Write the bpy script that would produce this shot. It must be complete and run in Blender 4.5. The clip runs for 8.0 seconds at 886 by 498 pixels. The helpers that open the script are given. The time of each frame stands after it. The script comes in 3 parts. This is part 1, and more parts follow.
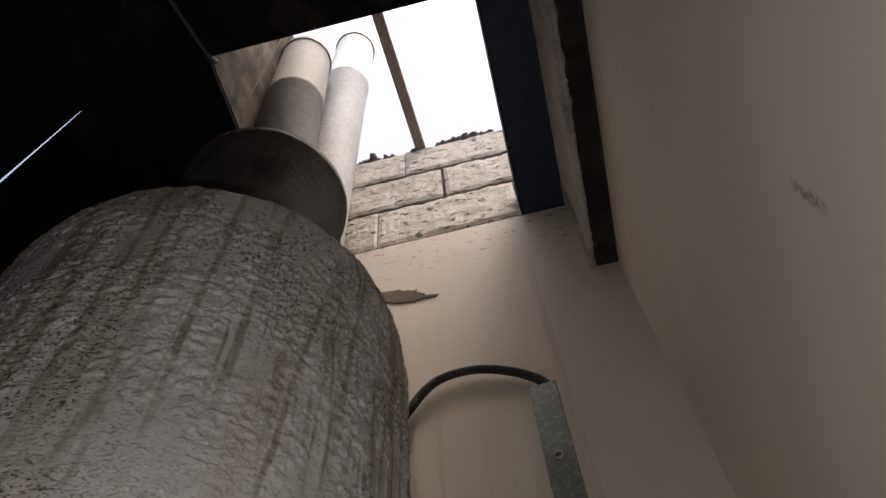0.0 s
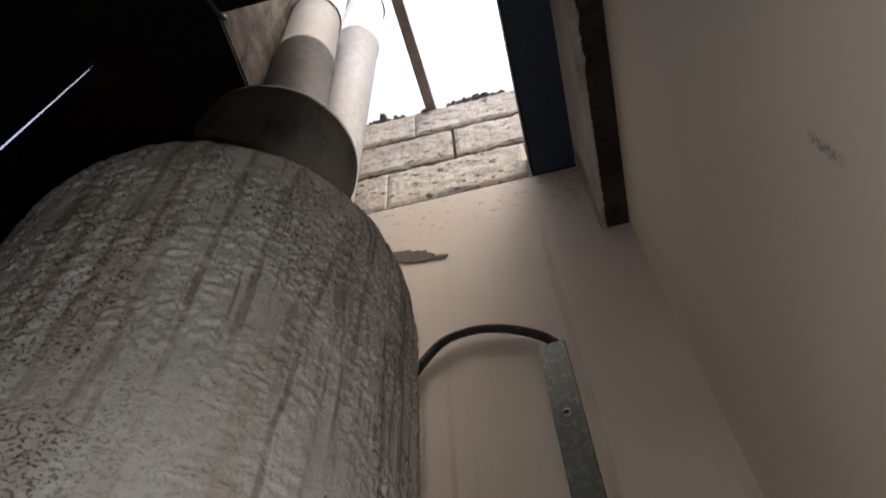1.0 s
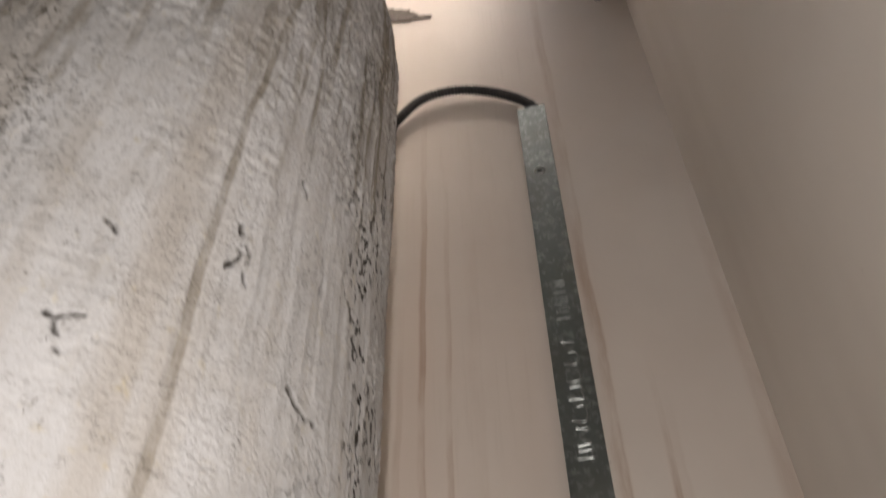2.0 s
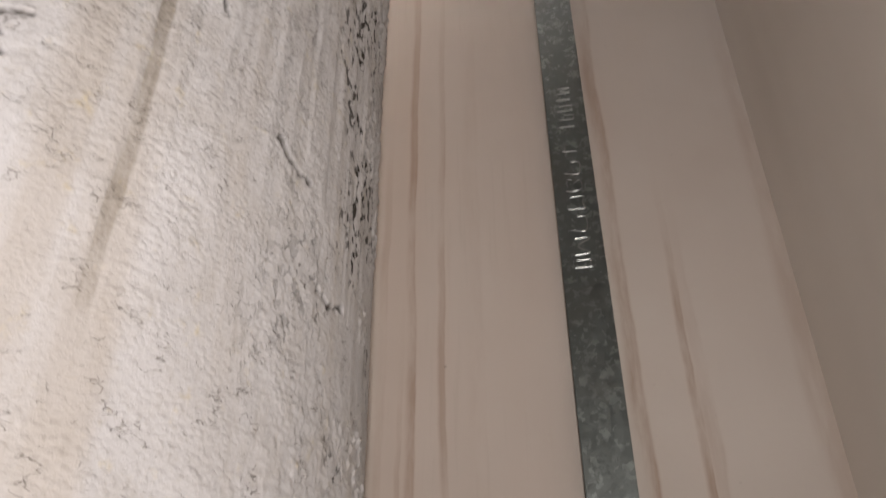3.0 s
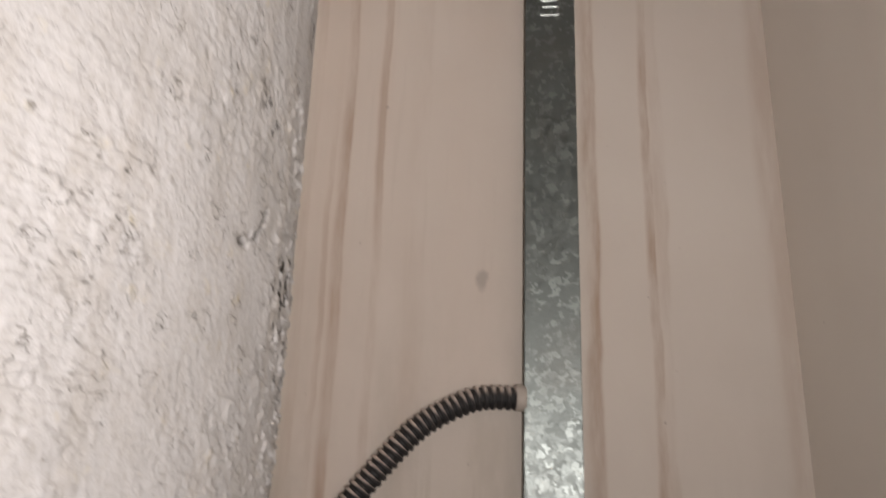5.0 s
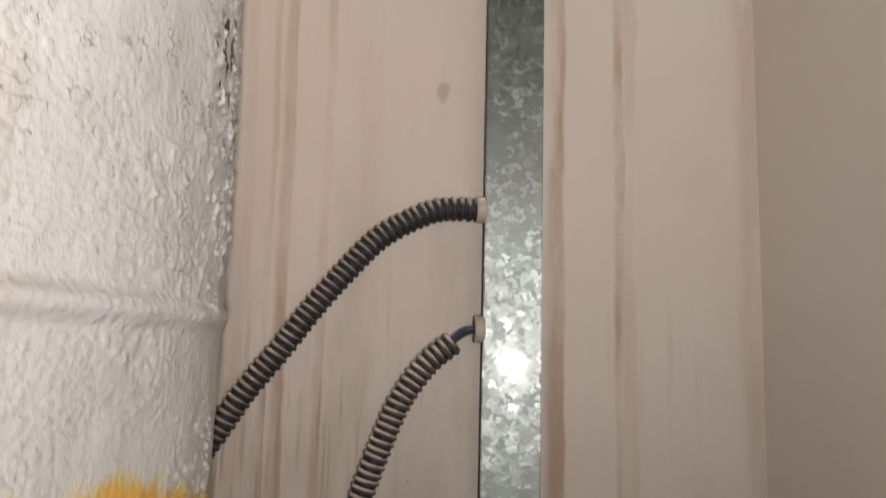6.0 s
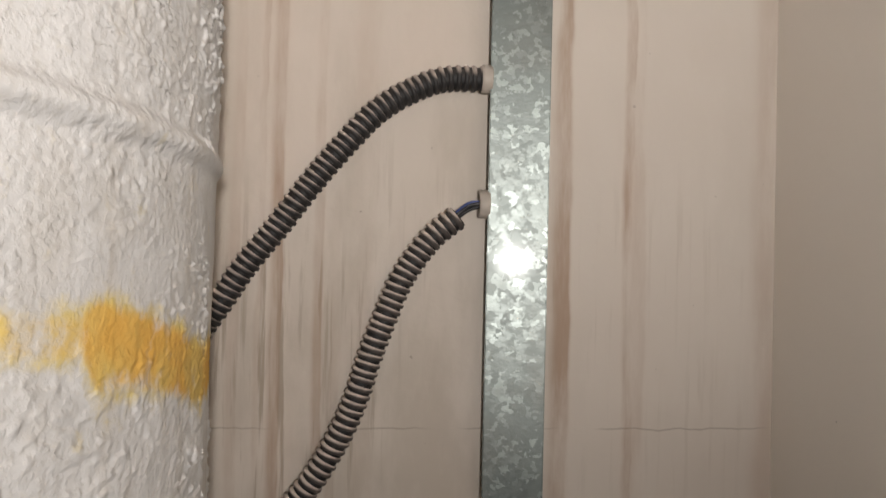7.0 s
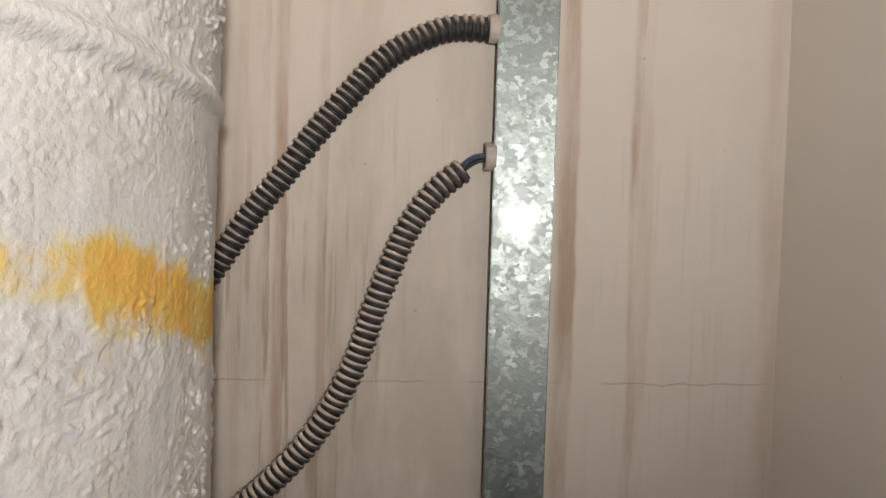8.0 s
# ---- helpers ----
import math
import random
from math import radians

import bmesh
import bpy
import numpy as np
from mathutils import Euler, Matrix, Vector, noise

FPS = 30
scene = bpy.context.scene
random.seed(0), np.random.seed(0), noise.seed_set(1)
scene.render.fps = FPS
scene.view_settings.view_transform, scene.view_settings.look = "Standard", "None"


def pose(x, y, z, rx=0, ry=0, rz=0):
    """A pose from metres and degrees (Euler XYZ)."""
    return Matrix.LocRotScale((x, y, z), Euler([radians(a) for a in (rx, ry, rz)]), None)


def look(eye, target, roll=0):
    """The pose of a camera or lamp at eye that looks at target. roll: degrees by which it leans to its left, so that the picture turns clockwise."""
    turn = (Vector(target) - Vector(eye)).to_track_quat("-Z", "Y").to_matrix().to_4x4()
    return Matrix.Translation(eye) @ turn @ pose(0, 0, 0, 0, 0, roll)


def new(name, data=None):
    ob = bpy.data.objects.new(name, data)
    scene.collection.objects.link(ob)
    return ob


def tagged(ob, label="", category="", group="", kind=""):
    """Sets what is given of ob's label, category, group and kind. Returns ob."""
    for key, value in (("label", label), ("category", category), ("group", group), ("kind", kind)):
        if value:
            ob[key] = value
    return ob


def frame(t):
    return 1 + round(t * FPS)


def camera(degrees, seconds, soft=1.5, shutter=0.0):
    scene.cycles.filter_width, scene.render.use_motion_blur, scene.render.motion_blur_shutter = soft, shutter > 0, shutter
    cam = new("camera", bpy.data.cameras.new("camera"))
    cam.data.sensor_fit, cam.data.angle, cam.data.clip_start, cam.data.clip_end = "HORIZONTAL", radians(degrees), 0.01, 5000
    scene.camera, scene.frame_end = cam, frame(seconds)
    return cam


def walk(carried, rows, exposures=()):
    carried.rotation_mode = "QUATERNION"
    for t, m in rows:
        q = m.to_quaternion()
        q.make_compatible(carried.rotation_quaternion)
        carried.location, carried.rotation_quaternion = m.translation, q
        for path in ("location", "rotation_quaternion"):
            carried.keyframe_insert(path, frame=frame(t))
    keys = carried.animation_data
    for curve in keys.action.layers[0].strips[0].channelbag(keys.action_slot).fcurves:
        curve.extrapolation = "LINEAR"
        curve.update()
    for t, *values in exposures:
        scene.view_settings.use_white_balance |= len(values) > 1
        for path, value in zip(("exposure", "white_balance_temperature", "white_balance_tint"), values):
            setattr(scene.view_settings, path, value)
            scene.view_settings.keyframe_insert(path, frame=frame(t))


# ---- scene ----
cam = camera(61.45, 8.0, shutter=0.4)
PATH = [
    (0, (0.0024, -0.0428, 1.0063), (-0.1431, 0.9406, 2.7417), -5.82),
    (0.5, (0.0002, -0.0429, 1.0037), (-0.1764, 0.9435, 2.7345), -4.48),
    (1, (-0.002, -0.0328, 1.0018), (-0.1926, 1.0219, 2.6904), -3.87),
    (1.5, (-0.0164, -0.0094, 0.9816), (-0.2424, 1.2248, 2.5391), -2.13),
    (2, (-0.0275, 0.0393, 0.9509), (-0.2296, 1.4946, 2.3079), -1.30),
    (2.2, (-0.033, 0.057, 0.949), (-0.235, 1.592, 2.214), -0.4),
    (3.3, (-0.0698, 0.1399, 0.938), (-0.2267, 1.8884, 1.8961), -1.06),
    (3.5, (-0.0694, 0.1446, 0.9359), (-0.2345, 1.9304, 1.821), -2.19),
    (4, (-0.0654, 0.1577, 0.9232), (-0.2029, 2.0062, 1.6743), -3.22),
    (4.2, (-0.0705, 0.1571, 0.9162), (-0.2795, 2.0037, 1.6553), -1.80),
    (5.3, (-0.0965, 0.2336, 0.8827), (0.0232, 2.1656, 1.3856), 2.77),
    (5.5, (-0.0928, 0.2319, 0.873), (0.0246, 2.1862, 1.2816), 1.87),
    (6, (-0.0897, 0.2414, 0.8526), (0.0683, 2.2181, 1.1126), 1.46),
    (6.5, (-0.0935, 0.2534, 0.8318), (0.0317, 2.2469, 0.9324), 1.42),
    (7, (-0.0916, 0.2645, 0.8223), (0.0777, 2.2572, 0.8462), 1.31),
    (7.5, (-0.0928, 0.2686, 0.8162), (0.0628, 2.2621, 0.7761), 1.99),
    (8, (-0.0917, 0.2694, 0.8144), (0.0694, 2.2614, 0.7382), 1.73),
]
walk(cam, [(t, look(eye, target, roll)) for t, eye, target, roll in PATH],
     [(0.0, 1.35, 6500, 10), (1.0, 1.45, 6500, 9), (1.5, 1.62, 6500, 11), (2.0, 2.42, 6500, 12), (3.5, 2.48, 6500, 16), (5.5, 2.92, 6500, 13), (8.0, 3.42, 6450, 9)])

# ---- light and exposure ----
world = bpy.data.worlds.new("sky")
scene.world = world
world.use_nodes = True
wn = world.node_tree
sky = wn.nodes.new("ShaderNodeTexSky")
sky.sky_type = "NISHITA"
sky.sun_disc = False
sky.sun_elevation, sky.sun_rotation = radians(67), radians(128.7)
sky.dust_density, sky.air_density, sky.ozone_density = 8.0, 1.0, 0.5
wn.nodes["Background"].inputs["Strength"].default_value = 0.125
wn.links.new(sky.outputs[0], wn.nodes["Background"].inputs["Color"])

sun_data = bpy.data.lights.new("sun", "SUN")
sun_data.energy, sun_data.angle, sun_data.color = 0.18, radians(20), (1.0, 0.96, 0.9)
sun = new("sun", sun_data)
sun.matrix_world = look((1.8, -1.0, 9.0), (-0.2, 0.6, 3.0))

# the small torch that is held up inside the shaft; its glint shows on the metal
torch_data = bpy.data.lights.new("torch", "AREA")
torch_data.shape, torch_data.size = "DISK", 0.024
torch_data.energy, torch_data.color = 0.95, (1.0, 0.95, 0.91)
torch = new("torch", torch_data)
torch.matrix_world = look((-0.025, -0.09, 0.82), (-0.16, 0.33, 1.60))


# ---- helpers for building ----
def mesh_object(name, bm, material, parent=None, label="", smooth=False):
    me = bpy.data.meshes.new(name)
    bm.to_mesh(me)
    bm.free()
    if material:
        me.materials.append(material)
    if smooth:
        me.polygons.foreach_set("use_smooth", [True] * len(me.polygons))
    ob = new(name, me)
    if parent:
        ob.parent = parent
    if label:
        ob["label"] = label
    return ob


def part(name, bm, material, parent, label="", smooth=False):
    return mesh_object(name, bm, material, parent, label, smooth)


def empty(name, at=(0, 0, 0)):
    ob = new(name)
    ob.location = at
    ob.empty_display_size = 0.05
    return ob


def add_box(bm, lo, hi, bevel=0.0):
    lo, hi = Vector(lo), Vector(hi)
    got = bmesh.ops.create_cube(bm, size=1.0, matrix=Matrix.LocRotScale((lo + hi) / 2, None, hi - lo))
    if bevel:
        edges = list({e for v in got["verts"] for e in v.link_edges})
        bmesh.ops.bevel(bm, geom=edges, offset=bevel, segments=2, profile=0.5, affect="EDGES")
    return bm


def box(lo, hi, bevel=0.0):
    return add_box(bmesh.new(), lo, hi, bevel)


def revolve(bm, profile, segments=48, at=(0, 0), lean=(0, 0)):
    """A turned surface from (radius, height) pairs, round an upright axis that may lean a little."""
    rings = []
    z0 = profile[0][1]
    for r, z in profile:
        cx, cy = at[0] + lean[0] * (z - z0), at[1] + lean[1] * (z - z0)
        rings.append([bm.verts.new((cx + r * math.cos(a), cy + r * math.sin(a), z))
                      for a in (2 * math.pi * k / segments for k in range(segments))])
    for a, b in zip(rings, rings[1:]):
        for k in range(segments):
            n = (k + 1) % segments
            bm.faces.new((a[k], a[n], b[n], b[k]))
    return bm


def spline(points, step):
    """Evenly spaced points along a smooth curve through the given ones."""
    p = [Vector(q) for q in points]
    p = [2 * p[0] - p[1]] + p + [2 * p[-1] - p[-2]]
    fine = []
    for a, b, c, d in zip(p, p[1:], p[2:], p[3:]):
        for k in range(40):
            t = k / 40
            fine.append(0.5 * ((2 * b) + (c - a) * t + (2 * a - 5 * b + 4 * c - d) * t * t + (3 * b - a - 3 * c + d) * t ** 3))
    fine.append(p[-2])
    out, carry = [fine[0]], 0.0
    for a, b in zip(fine, fine[1:]):
        length = (b - a).length
        while carry + length >= step:
            a = a + (b - a) * ((step - carry) / length)
            length, carry = (b - a).length, 0.0
            out.append(a.copy())
        carry += length
    return out


def sweep(bm, path, radius, segments=20, cap=True):
    """A tube along a path; radius is a number or a function of the step."""
    normal = Vector((0, 1, 0))
    rings = []
    for k, p in enumerate(path):
        t = (path[min(k + 1, len(path) - 1)] - path[max(k - 1, 0)]).normalized()
        normal = (normal - t * normal.dot(t)).normalized()
        side = t.cross(normal)
        r = radius(k) if callable(radius) else radius
        rings.append([bm.verts.new(p + (normal * math.cos(a) + side * math.sin(a)) * r)
                      for a in (2 * math.pi * j / segments for j in range(segments))])
    for a, b in zip(rings, rings[1:]):
        for j in range(segments):
            n = (j + 1) % segments
            bm.faces.new((a[j], a[n], b[n], b[j]))
    if cap:
        bm.faces.new(rings[0][::-1])
        bm.faces.new(rings[-1])
    return bm


def lattice(u, v, seed):
    """Smooth random values over a plane, from 0 to 1."""
    iu, iv = np.floor(u).astype(np.int64), np.floor(v).astype(np.int64)
    fu, fv = u - iu, v - iv
    fu, fv = fu * fu * (3 - 2 * fu), fv * fv * (3 - 2 * fv)

    def value(a, b):
        h = (a * 374761393 + b * 668265263 + seed * 974711) & 0x7FFFFFFF
        h = ((h ^ (h >> 13)) * 1274126177) & 0x7FFFFFFF
        h = ((h ^ (h >> 16)) * 374761393) & 0x7FFFFFFF
        return ((h ^ (h >> 15)) & 0xFFFF) / 65535.0

    return ((value(iu, iv) * (1 - fu) + value(iu + 1, iv) * fu) * (1 - fv)
            + (value(iu, iv + 1) * (1 - fu) + value(iu + 1, iv + 1) * fu) * fv)


def layered(u, v, seed, octaves=3):
    total, weight = 0, 0
    for k in range(octaves):
        total = total + lattice(u * 2 ** k, v * 2 ** k, seed + 17 * k) * 0.5 ** k
        weight += 0.5 ** k
    return total / weight


def smoothstep(a, b, x):
    t = np.clip((x - a) / (b - a), 0, 1)
    return t * t * (3 - 2 * t)


def grid_mesh(name, points, rows, cols, material, fields=None, wrap=False):
    """A sheet of rows x cols points, with named numbers on its vertices."""
    i, j = np.meshgrid(np.arange(rows - 1), np.arange(cols if wrap else cols - 1), indexing="ij")
    n = (j + 1) % cols
    faces = np.stack([i * cols + j, i * cols + n, (i + 1) * cols + n, (i + 1) * cols + j], -1).reshape(-1, 4)
    me = bpy.data.meshes.new(name)
    me.vertices.add(len(points))
    me.vertices.foreach_set("co", points.astype(np.float32).ravel())
    me.loops.add(faces.size)
    me.loops.foreach_set("vertex_index", faces.astype(np.int32).ravel())
    me.polygons.add(len(faces))
    me.polygons.foreach_set("loop_start", np.arange(0, faces.size, 4, dtype=np.int32))
    me.polygons.foreach_set("use_smooth", np.ones(len(faces), bool))
    me.update(calc_edges=True)
    for key, values in (fields or {}).items():
        me.attributes.new(key, "FLOAT", "POINT").data.foreach_set("value", values.astype(np.float32).ravel())
    me.materials.append(material)
    return new(name, me)


# ---- materials ----
class Nodes:
    """Short ways to write a node material."""

    def __init__(self, name):
        self.material = bpy.data.materials.new(name)
        self.material.use_nodes = True
        self.tree = self.material.node_tree
        self.shader = self.tree.nodes["Principled BSDF"]
        self.place = self.add("ShaderNodeTexCoord").outputs["Object"]

    def add(self, kind, **values):
        node = self.tree.nodes.new(kind)
        for key, value in values.items():
            node.inputs[key.replace("_", " ")].default_value = value
        return node

    def link(self, a, b):
        self.tree.links.new(a, b)

    def math(self, op, a, b=0.0, c=0.0, clamp=False):
        node = self.tree.nodes.new("ShaderNodeMath")
        node.operation, node.use_clamp = op, clamp
        for k, v in enumerate((a, b, c)):
            if isinstance(v, (int, float)):
                node.inputs[k].default_value = v
            else:
                self.link(v, node.inputs[k])
        return node.outputs[0]

    def scaled(self, scale, source=None):
        node = self.add("ShaderNodeMapping", Scale=scale)
        self.link(source or self.place, node.inputs["Vector"])
        return node.outputs[0]

    def noise(self, scale, detail=4.0, rough=0.55, stretch=(1, 1, 1)):
        node = self.add("ShaderNodeTexNoise", Scale=scale, Detail=detail, Roughness=rough)
        self.link(self.scaled(stretch), node.inputs["Vector"])
        return node.outputs["Fac"]

    def ramp(self, x, a, b, lo=0.0, hi=1.0):
        node = self.add("ShaderNodeMapRange", From_Min=a, From_Max=b, To_Min=lo, To_Max=hi)
        node.interpolation_type = "SMOOTHSTEP"
        self.link(x, node.inputs["Value"])
        return node.outputs["Result"]

    def mix(self, x, a, b):
        node = self.tree.nodes.new("ShaderNodeMix")
        node.data_type = "RGBA"
        for k, v in ((0, x), (6, a), (7, b)):
            if isinstance(v, tuple):
                node.inputs[k].default_value = (*v, 1.0)
            elif isinstance(v, (int, float)):
                node.inputs[k].default_value = v
            else:
                self.link(v, node.inputs[k])
        return node.outputs[2]

    def split(self):
        node = self.add("ShaderNodeSeparateXYZ")
        self.link(self.place, node.inputs[0])
        return node.outputs

    def field(self, name):
        node = self.tree.nodes.new("ShaderNodeAttribute")
        node.attribute_name = name
        return node.outputs["Fac"]

    def bump(self, height, distance, strength=1.0):
        node = self.add("ShaderNodeBump", Distance=distance, Strength=strength)
        self.link(height, node.inputs["Height"])
        if self.shader.inputs["Normal"].is_linked:
            self.link(self.shader.inputs["Normal"].links[0].from_socket, node.inputs["Normal"])
        self.link(node.outputs[0], self.shader.inputs["Normal"])

    def done(self, colour, rough=0.8, metal=0.0):
        for v, key in ((colour, "Base Color"), (rough, "Roughness"), (metal, "Metallic")):
            if isinstance(v, tuple):
                self.shader.inputs[key].default_value = (*v, 1.0)
            elif isinstance(v, (int, float)):
                self.shader.inputs[key].default_value = v
            else:
                self.link(v, self.shader.inputs[key])
        return self.material


def streak(n, x, at, width, seed, strength):
    """A run of dirty water down a wall at a given x: wavering, uneven, darker on one side."""
    waver = n.noise(2.4 + seed * 0.3, 5.0, 0.6, (0.3, 0.3, 1.0))
    along = n.math("SUBTRACT", n.math("ADD", x, n.math("MULTIPLY", n.math("SUBTRACT", waver, 0.5), 0.022)), at)
    body = n.ramp(n.math("ABSOLUTE", along), width, width * 0.15)
    core = n.ramp(n.math("ABSOLUTE", n.math("SUBTRACT", along, width * 0.55)), width * 0.3, 0.0, 0.0, 0.6)
    uneven = n.ramp(n.noise(3.0 + seed * 0.4, 5.0, 0.65, (6, 6, 1)), 0.32, 0.66, 0.05, 1.0)
    return n.math("MULTIPLY", n.math("MULTIPLY", n.math("ADD", body, core, clamp=True), uneven), strength)


def stained_plaster():
    n = Nodes("stained_cream_paint")
    x, y, z = n.split()
    big = n.noise(2.2, 4.0)
    colour = n.mix(n.ramp(big, 0.3, 0.7), (0.60, 0.53, 0.46), (0.66, 0.60, 0.53))
    # broad soft runs, then splashes of fine dashes low down, then narrow brown runs
    soft = n.ramp(n.noise(7.0, 3.0, 0.5, (1, 1, 0.06)), 0.5, 0.75, 0.0, 0.2)
    colour = n.mix(soft, colour, (0.50, 0.38, 0.29))
    fine = n.ramp(n.noise(120.0, 4.0, 0.6, (1, 1, 0.05)), 0.53, 0.66, 0.0, 0.75)
    patchy = n.ramp(n.noise(6.0, 3.0, 0.5, (1, 1, 0.7)), 0.40, 0.60)
    splash = n.math("MULTIPLY", n.ramp(z, 1.0, 0.80, 0.10, 1.0), n.ramp(x, 0.10, 0.0, 0.25, 1.0))
    colour = n.mix(n.math("MULTIPLY", n.math("MULTIPLY", fine, patchy), splash), colour, (0.33, 0.26, 0.19))
    grime = n.ramp(n.noise(16.0, 5.0, 0.6, (1, 1, 0.35)), 0.42, 0.66, 0.0, 0.55)
    colour = n.mix(n.math("MULTIPLY", n.math("MULTIPLY", grime, n.ramp(z, 1.15, 0.85, 0.12, 1.0)), n.ramp(x, 0.08, 0.0, 0.25, 1.0)), colour, (0.44, 0.385, 0.315))
    low = n.ramp(z, 1.95, 1.35, 0.5, 1.0)
    runs = None
    for at, width, seed, strength, top in ((-0.179, 0.0075, 0.0, 0.9, 2.2), (-0.143, 0.006, 1.3, 0.55, 2.0), (-0.212, 0.007, 2.1, 0.35, 1.7), (-0.190, 0.004, 7.7, 0.4, 1.4),
                                           (0.064, 0.012, 3.2, 0.85, 2.6), (0.124, 0.0065, 4.4, 0.8, 1.55), (0.132, 0.012, 8.3, 0.3, 1.5), (0.250, 0.020, 5.1, 0.35, 1.9),
                                           (-0.105, 0.014, 6.3, 0.15, 2.2), (-0.128, 0.006, 9.1, 0.3, 0.95)):
        one = n.math("MULTIPLY", streak(n, x, at, width, seed, strength), n.ramp(z, top, top - 0.3))
        runs = one if runs is None else n.math("MAXIMUM", runs, one)
    colour = n.mix(n.math("MULTIPLY", runs, low), colour, (0.37, 0.25, 0.17))
    # a hairline crack across
    bend = n.noise(14.0, 4.0, 0.6)
    line = n.math("ABSOLUTE", n.math("SUBTRACT", n.math("ADD", z, n.math("MULTIPLY", n.math("SUBTRACT", bend, 0.5), 0.014)), 0.677))
    crack = n.math("MULTIPLY", n.ramp(line, 0.0011, 0.0003), n.ramp(n.noise(9.0, 2.0), 0.42, 0.55))
    colour = n.mix(n.math("MULTIPLY", crack, 0.4), colour, (0.2, 0.15, 0.11))
    # lime peeling where the plaster meets the blocks
    peel = n.math("MULTIPLY", n.ramp(n.noise(38.0, 4.0, 0.6, (1, 1, 2.0)), 0.60, 0.64), n.ramp(n.math("ADD", z, n.math("MULTIPLY", n.noise(6.0, 2.0), 0.3)), 2.62, 2.9))
    colour = n.mix(n.math("MULTIPLY", peel, 0.8), colour, (0.17, 0.135, 0.105))
    # a grey smudge
    far = n.math("SQRT", n.math("ADD", n.math("POWER", n.math("MULTIPLY", n.math("SUBTRACT", x, -0.040), 125.0), 2.0), n.math("POWER", n.math("MULTIPLY", n.math("SUBTRACT", z, 1.085), 75.0), 2.0)))
    colour = n.mix(n.ramp(n.math("ADD", far, n.noise(80.0, 3.0)), 1.5, 0.9, 0.0, 0.5), colour, (0.26, 0.22, 0.19))
    # specks
    specks = n.ramp(n.noise(90.0, 2.0, 0.5), 0.74, 0.78, 0.0, 0.5)
    colour = n.mix(specks, colour, (0.25, 0.2, 0.16))
    n.bump(n.noise(35.0, 5.0, 0.6), 0.0012, 0.5)
    n.bump(n.noise(3.0, 2.0), 0.01, 0.4)
    return n.done(colour, n.ramp(big, 0.2, 0.8, 0.55, 0.75))


def side_plaster():
    n = Nodes("light_lifted_cream_paint")
    x, y, z = n.split()
    cloud = n.noise(1.6, 4.0, 0.5)
    # base lighter than the back wall, making up for grazing torch light
    colour = n.mix(n.ramp(cloud, 0.3, 0.7), (0.72, 0.655, 0.575), (0.79, 0.73, 0.65))
    soft = n.ramp(n.noise(5.0, 3.0, 0.5, (1, 1, 0.12)), 0.5, 0.75, 0.0, 0.25)
    colour = n.mix(soft, colour, (0.50, 0.43, 0.35))
    # a dark scuff, slanting
    along = n.math("SUBTRACT", z, 1.542)
    across = n.math("ADD", n.math("SUBTRACT", y, 0.2905), n.math("MULTIPLY", along, -0.06))
    mark = n.math("MULTIPLY", n.ramp(n.math("ABSOLUTE", along), 0.040, 0.012), n.ramp(n.math("ABSOLUTE", across), 0.0085, 0.002))
    mark = n.math("MULTIPLY", mark, n.ramp(n.noise(160.0, 3.0), 0.35, 0.6, 0.2, 1.0))
    colour = n.mix(n.math("MULTIPLY", mark, 0.75), colour, (0.13, 0.12, 0.11))
    specks = n.ramp(n.noise(70.0, 2.0, 0.5), 0.76, 0.8, 0.0, 0.5)
    colour = n.mix(specks, colour, (0.2, 0.17, 0.14))
    n.bump(n.noise(28.0, 5.0, 0.6), 0.0015, 0.5)
    n.bump(n.noise(2.5, 2.0), 0.012, 0.4)
    return n.done(colour, 0.72)


